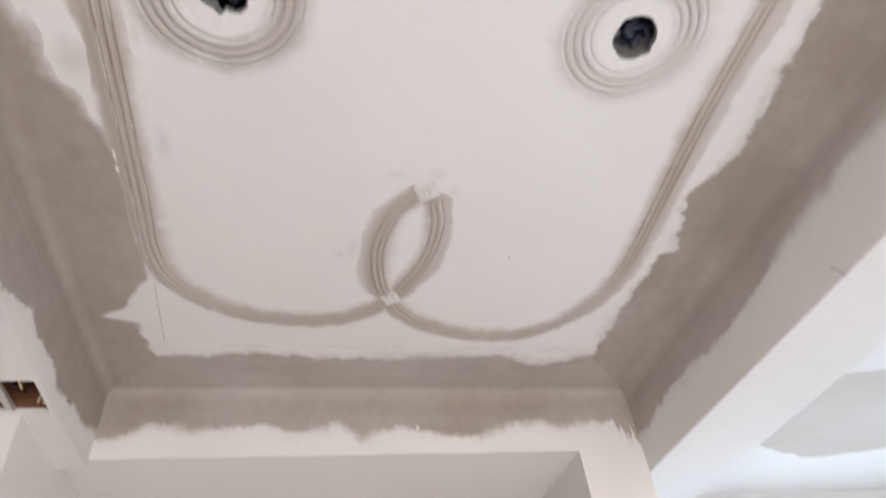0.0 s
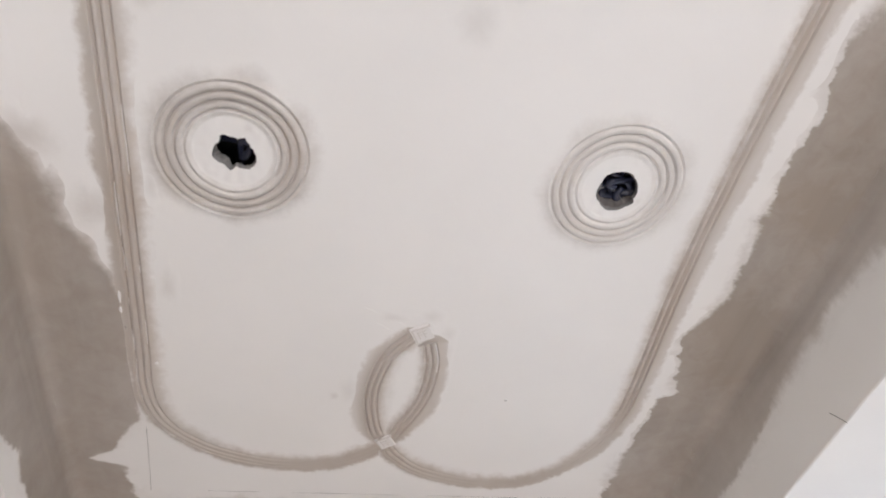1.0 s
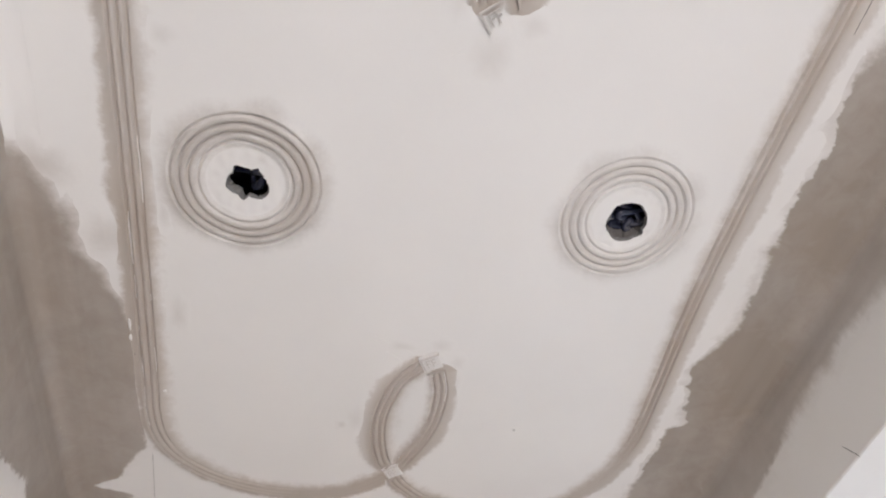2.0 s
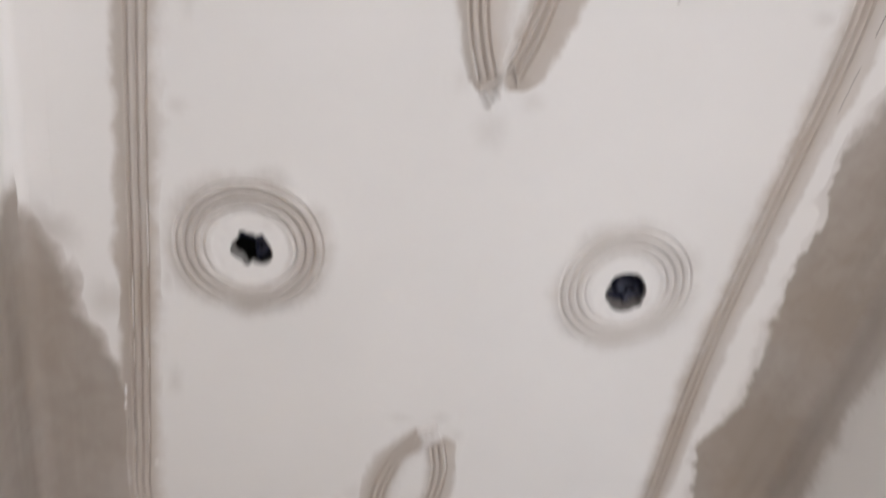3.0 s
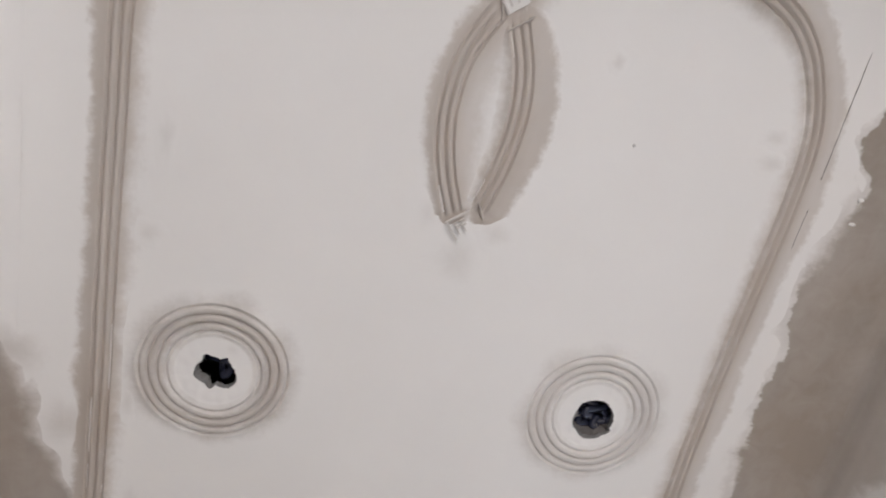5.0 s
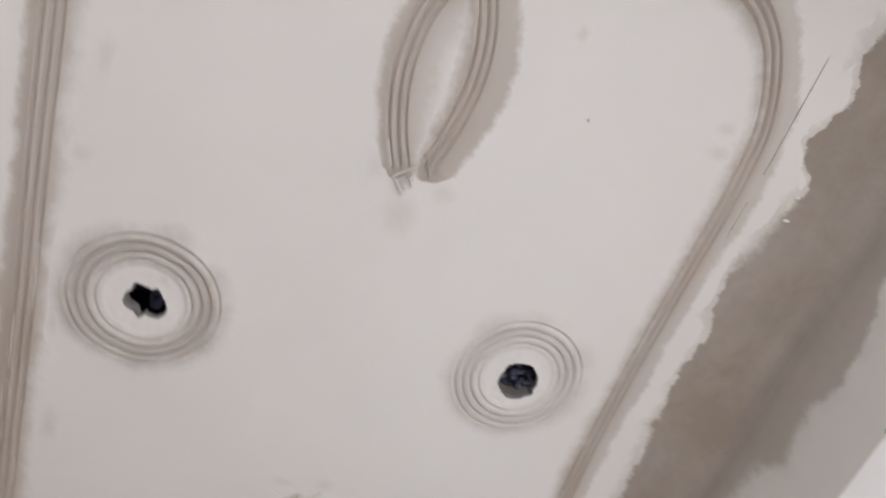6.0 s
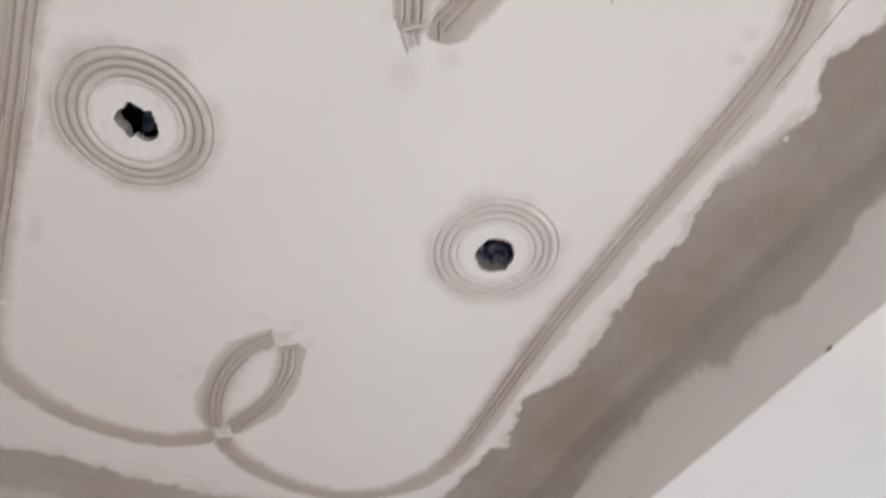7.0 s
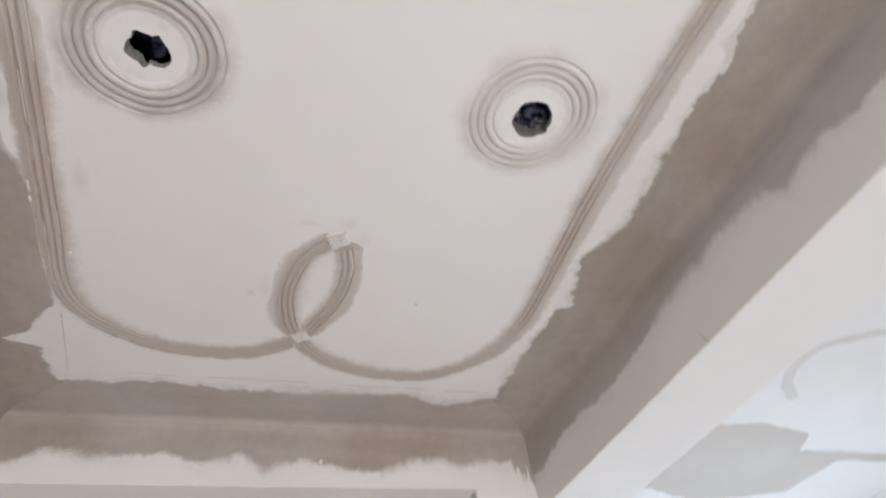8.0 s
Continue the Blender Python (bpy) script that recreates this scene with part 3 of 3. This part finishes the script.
def tube(points, radius, name, material, parent):
    cu = bpy.data.curves.new(name, "CURVE")
    cu.dimensions, cu.bevel_depth, cu.bevel_resolution = "3D", radius, 3
    sp = cu.splines.new("NURBS")
    sp.points.add(len(points) - 1)
    for q, p in zip(sp.points, points):
        q.co = (*p, 1)
    sp.use_endpoint_u, sp.order_u = True, 4
    cu.materials.append(material)
    tmp = new(name, cu)
    me = bpy.data.meshes.new_from_object(tmp.evaluated_get(bpy.context.evaluated_depsgraph_get()))
    bpy.data.objects.remove(tmp)
    ob = new(name, me)
    ob.parent = parent
    return ob


def hole_cables(key, label, loops):
    hx, hy, r, seed = HOLES[key]
    thing = tagged(new("cable_bundle"), label, "cable")
    rnd = random.Random(int(seed))
    for i in range(loops):
        a = rnd.uniform(0, 6.3)
        pts = [(hx + 0.25 * math.cos(a), hy + 0.25 * math.sin(a), 2.90)]
        for j in range(4):
            pts.append((hx + rnd.uniform(-0.04, 0.04), hy + rnd.uniform(-0.03, 0.03), 2.768 + rnd.uniform(-0.006, 0.016)))
        pts.append((hx - 0.25 * math.cos(a + 0.6), hy - 0.25 * math.sin(a + 0.6), 2.92))
        tube(pts, 0.0075, "cable", CABLE, thing)


hole_cables("b", "black glossy cable loops inside the lamp hole", 7)
hole_cables("a", "black cable inside the lamp hole", 3)


# ---- stamps, cracks and specks ----
def stamp(x, y, turn, plate, label):
    """A smoothed white square of plaster with a pressed frame and strokes standing on it, tinted for the shade of
    grooves.
    """
    bm = bmesh.new()
    s = 0.019
    if plate:
        box(bm, -plate, plate, -plate, plate, -0.0046, 0.001, bevel=0.0012)
    smooth = len(bm.verts)
    low = -0.0062 if plate else -0.0034
    for x0, x1, y0, y1 in ((-s, s + 0.006, -s, -s + 0.0034), (-s, -s + 0.0034, -s + 0.0035, s), (-0.009, -0.0064, -0.010, 0.012), (0.003, 0.0056, -0.010, 0.012), (-0.0063, 0.001, -0.010, -0.0074), (0.0057, 0.013, -0.010, -0.0074),
                           (-0.0063, 0.0, -0.001, 0.0014), (0.0057, 0.012, -0.001, 0.0014)):
        box(bm, x0, x1, y0, y1, low, 0.001, bevel=0.0006)
    ob = tagged(part("stamp_mark", bm, BOARD), label, "stamp", "stamp marks")
    n = len(ob.data.vertices)
    ob.data.attributes.new("coat", "FLOAT", "POINT").data.foreach_set("value", [1.0] * n)
    # the plate stays pale; frame and strokes carry the grooves' shade as tint
    ob.data.attributes.new("tint", "FLOAT", "POINT").data.foreach_set("value", [0.10] * smooth + [0.42] * (n - smooth))
    ob.matrix_world = pose(x, y, CEIL - 0.0012, 0, 0, turn)
    return ob


for x, y, turn, plate in ((0.012, 0.672, -40, 0), (0.040, 1.403, -30, 0.022), (0.009, 1.778, -34, 0.020), (0.010, 0.303, -40, 0.020)):
    stamp(x, y, turn, plate, "small square stamp mark pressed into white plaster")


def crack(points, width, label, dash=0.0, face="ceiling"):
    """A thin open joint between boards, as a narrow dark sliver with an uneven width."""
    bm = bmesh.new()
    (ax, ay, az), (bx, by, bz) = points
    n = 40
    a, b = Vector((ax, ay, az)), Vector((bx, by, bz))
    d = (b - a).normalized()
    side = d.cross(Vector((0, 0, 1)) if face == "ceiling" else Vector((1, 0, 0))).normalized()
    off = Vector((0, 0, -1)) if face == "ceiling" else Vector((-1, 0, 0))
    prev = None
    for i in range(n + 1):
        t = i / n
        w = width * (0.35 + 0.9 * abs(wobble(t * 3, ax * 9 + ay, 6)))
        if dash and noise.noise(Vector((t * dash, ay, 3))) < -0.05:
            w = 0.0
        c = a.lerp(b, t) + side * 0.0008 * wobble(t, 4, 20)
        row = [bm.verts.new(c - side * w), bm.verts.new(c + off * 0.0006), bm.verts.new(c + side * w)]
        if prev and (w or pw):
            bm.faces.new((prev[0], prev[1], row[1], row[0]))
            bm.faces.new((prev[1], prev[2], row[2], row[1]))
        prev, pw = row, w
    return tagged(part("crack", bm, DARK), label, "crack", kind="structure")


crack([(-.552, 1.76, CEIL - .0003), (-.559, 2.008, CEIL - .0003)], 0.0008, "thin dark crack at a board joint")
crack([(-.42, 2.006, CEIL - .0003), (.63, 2.0, CEIL - .0003)], 0.0009, "thin broken crack at a board joint", dash=9)
crack([(.612, .47, CEIL - .0016), (.612, .06, CEIL - .0003)], 0.0010, "thin dark crack at a board joint", dash=1.5)
crack([(.609, .60, CEIL - .0016), (.611, .525, CEIL - .0016)], 0.0009, "short dark crack beside a plaster ribbon")
crack([(XR - .0003, 1.325, 2.515), (XR - .0003, 1.305, 2.474)], 0.0016, "short dark crack at the beam's edge", face="wall")


def speck(x, y, r):
    bm = bmesh.new()
    bmesh.ops.create_icosphere(bm, subdivisions=2, radius=r)
    for v in bm.verts:
        v.co *= 1 + 0.5 * noise.noise(v.co * 300)
        v.co.z *= 0.25
    ob = tagged(part("plaster_speck", bm, SPECK, smooth=True), "small grey speck stuck to the ceiling", "speck", "ceiling specks")
    ob.location = (x, y, CEIL - r * 0.1)


speck(.28, 1.604, 0.0036)
speck(.266, .481, 0.003)


# ---- the cut-out with wires ----
def wiring_box():
    thing = tagged(new("wiring_cutout"), "square cut-out with brown box, pale battens and loose wires", "junction box")
    bm = bmesh.new()
    x0, x1, y0, y1, z0, z1 = BX0, BX1, BY0, BY1, ZL + 0.012, ZL + 0.09
    for s in ((x0 - .004, x0, y0, y1, z0, z1), (x1, x1 + .004, y0, y1, z0, z1), (x0, x1, y0 - .004, y0, z0, z1), (x0, x1, y1, y1 + .004, z0, z1), (x0, x1, y0, y1, z1, z1 + .004)):
        box(bm, *s)
    part("back_box", bm, RUST, thing)
    bm = bmesh.new()
    box(bm, x0 + 0.055, x0 + 0.072, y0 - .01, y1 + .01, ZL + 0.004, ZL + 0.016, bevel=0.001)
    part("batten", bm, STEEL, thing)
    bm = bmesh.new()
    box(bm, x0 + 0.012, x0 + 0.024, y0 - .01, y1 + .01, ZL + 0.010, ZL + 0.020, bevel=0.001)
    part("batten", bm, STEEL, thing)
    rnd = random.Random(4)
    for i in range(5):
        x = rnd.uniform(x0 + .07, x1 - .01)
        pts = [(x + rnd.uniform(-.018, .018), y0 + (y1 - y0) * (j + rnd.uniform(-.3, .3)) / 4, ZL + .045 + rnd.uniform(-.025, .03)) for j in range(5)]
        tube(pts, 0.0026, "wire", WIRE if i < 3 else CABLE, thing)


wiring_box()


# ---- the neighbouring tray ----
def next_compound():
    verts, faces, data = [], [], {"coat": [], "tint": [], "feather": [], "turn": []}
    front = along([(1.1, 2.10), (1.6, 2.11), (1.8, 2.09), (2.08, 2.15), (2.14, 2.28), (3.2, 2.30)])
    far = along([(1.1, 2.65), (1.65, 2.68), (1.95, 2.80), (2.15, 2.77), (2.40, 2.68), (2.42, 2.36), (3.2, 2.36)])

    def cell(i, j):
        x, y = 1.15 + i * 0.012, 1.98 + j * 0.012
        d = min(y - front(x), far(x) - y) + 0.010 * wobble(x, 21, 8) + 0.006 * noise.noise(Vector((x * 30, y * 30, 2)))
        return (x, y, CEIL - 0.0012), d
    sheet(verts, faces, data, cell, lambda i, j: True, 150, 80, 1.0, 0.66)
    data["ochre"] = [1.0] * len(verts)
    return tagged(mesh_of("joint_compound", verts, faces, BOARD, data), "pale grey joint compound patch on the ceiling", "plaster", "corner compound", "structure")


next_compound()
ribbon("plaster_ribbon", [(1.78, 1.90), (1.70, 1.84), (1.64, 1.74), (1.64, 1.62), (1.72, 1.55), (1.85, 1.50), (2.1, 1.46), (2.6, 1.45)],
       lambda s: (0.02, 0.02), lambda s: 0.5, "faint white plaster ribbon on the neighbouring ceiling", 0.28)


# ---- smudges, flakes and crumbs ----
def smudge(x, y, rx, ry, tint, seed):
    """A thin soft smear of compound on the board."""
    verts, faces, data = [], [], {"coat": [], "tint": [], "feather": [], "turn": []}
    na, nr = 40, 10
    for i in range(na):
        a = 2 * math.pi * i / na
        for j in range(nr + 1):
            u = 0.004 + 0.996 * j / nr
            wob = 1 + 0.35 * noise.noise(Vector((math.cos(a) * 1.6, math.sin(a) * 1.6, seed)))
            verts.append((x + rx * u * wob * math.cos(a), y + ry * u * wob * math.sin(a), CEIL - 0.00012 - 0.0012 * (1 - u) - 0.00002 * seed))
            data["coat"].append(max(0.0, 0.85 - 0.85 * u))
    for i in range(na):
        k = (i + 1) % na
        for j in range(nr):
            faces.append([i * (nr + 1) + j, i * (nr + 1) + j + 1, k * (nr + 1) + j + 1, k * (nr + 1) + j])
    n = len(verts)
    data["tint"], data["feather"], data["turn"] = [tint] * n, [0.9] * n, [0.5] * n
    return tagged(mesh_of("plaster_smudge", verts, faces, BOARD, data), "faint grey smear of plaster on the white ceiling", "smudge", "plaster smudges", "structure")


for k, (x, y, rx, ry, tint) in enumerate(((0.020, 0.735, 0.06, 0.06, 0.2), (0.515, 0.462, 0.045, 0.022, 0.22), (0.505, 0.42, 0.035, 0.02, 0.18), (-0.485, 0.78, 0.03, 0.03, 0.18),
                                          (-0.13, 1.62, 0.02, 0.02, 0.25), (0.10, 1.40, 0.03, 0.03, 0.15), (-0.48, 1.33, 0.025, 0.07, 0.2), (-0.60, 1.16, 0.07, 0.07, 0.3), (-0.69, 1.03, 0.07, 0.08, 0.4), (0.20, 0.36, 0.02, 0.02, 0.2), (-0.03, 1.365, 0.045, 0.02, 0.14), (0.055, 1.355, 0.035, 0.028, 0.15), (0.10, 1.47, 0.03, 0.06, 0.16), (-0.10, 1.60, 0.035, 0.07, 0.14),
                                          (0.075, 0.675, 0.04, 0.03, 0.16), (-0.045, 0.66, 0.03, 0.05, 0.15), (-0.47, 0.62, 0.02, 0.05, 0.16), (-0.495, 1.10, 0.02, 0.05, 0.2))):
    smudge(x, y, rx, ry, tint, k + 1)


def flake(place, size, label, material):
    """A crumb of plaster."""
    bm = bmesh.new()
    bmesh.ops.create_icosphere(bm, subdivisions=2, radius=1)
    for v in bm.verts:
        f = 1 + 0.55 * noise.noise(v.co * 1.7 + Vector(place) * 40)
        v.co = Vector((v.co.x * size[0] * f, v.co.y * size[1] * f, v.co.z * size[2] * f))
    ob = tagged(part("plaster_flake", bm, material), label, "plaster flake", "plaster flakes")
    ob.location = place
    return ob


WHITE_CHIP = plain("white_chip", (0.74, 0.72, 0.70), (0.82, 0.80, 0.78), 70)
for x, y, a, b in ((-.572, 1.365, .003, .016), (-.573, 1.40, .003, .009), (.758, .235, .003, .011), (.765, .222, .006, .003), (-.515, 1.545, .004, .004), (.70, .49, .006, .004), (.703, .535, .007, .003)):
    flake((x, y, CEIL - .0022), (a, b, .0018), "small white plaster flake on grey compound", WHITE_CHIP)
for x, z, a, b in ((.842, 2.60, .003, .026), (.826, 2.585, .003, .020), (.805, 2.60, .004, .024), (.145, 2.628, .005, .008)):
    flake((x, YF - .0024, z), (a, .0016, b), "thin white drip mark on grey compound", WHITE_CHIP)
flake((XR - .0005, .76, ZR + .002), (.003, .007, .003), "small dark crumb on the beam's edge", DARK)
flake((-.567, 1.445, CEIL - .002), (.0022, .007, .0012), "short dark nick in the compound", DARK)


def scratch(points, label):
    thing = tagged(new("pulled_scratch"), label, "scratch", "scratches")
    for p in points:
        tube([(x, y, CEIL - 0.0002) for x, y in p], 0.0007, "burr", BOARD, thing)


scratch([((-.09, 1.345), (-.05, 1.36), (.0, 1.385)), ((-.06, 1.385), (-.04, 1.395), (-.02, 1.41)), ((.02, 1.35), (.04, 1.36), (.07, 1.385))], "faint scratched lines in the white plaster")
scratch([((-.05, .745), (-.03, .733), (-.01, .715)), ((.0, .725), (.02, .715), (.03, .70))], "faint scratched lines in the white plaster")


def trowel_cut(a, b):
    """A raised strip in place of the recessed cut that a trowel's edge leaves where a ribbon was cut off."""
    thing = tagged(new("trowel_cut_strip"), "thin raised strip tinted dark for the shaded cut where a ribbon ends", "plaster burr", "plaster burrs")
    mid = ((a[0] + b[0]) / 2 + 0.001, (a[1] + b[1]) / 2 - 0.001)
    burr = tube([(x, y, CEIL - 0.0042) for x, y in (a, mid, mid, b)], 0.0017, "burr", BOARD, thing)
    # full coat and strong tint paint the cut's shade onto the strip
    for key, value in (("coat", 1.0), ("tint", 0.8)):
        burr.data.attributes.new(key, "FLOAT", "POINT").data.foreach_set("value", [value] * len(burr.data.vertices))


for a, b in (((.026, .616), (.046, .653)), ((.012, .354), (.050, .324)), ((-.008, .308), (.001, .342)), ((.038, 1.440), (.076, 1.424)), ((.004, 1.812), (.040, 1.800)), ((.003, 1.748), (-.012, 1.772))):
    trowel_cut(a, b)
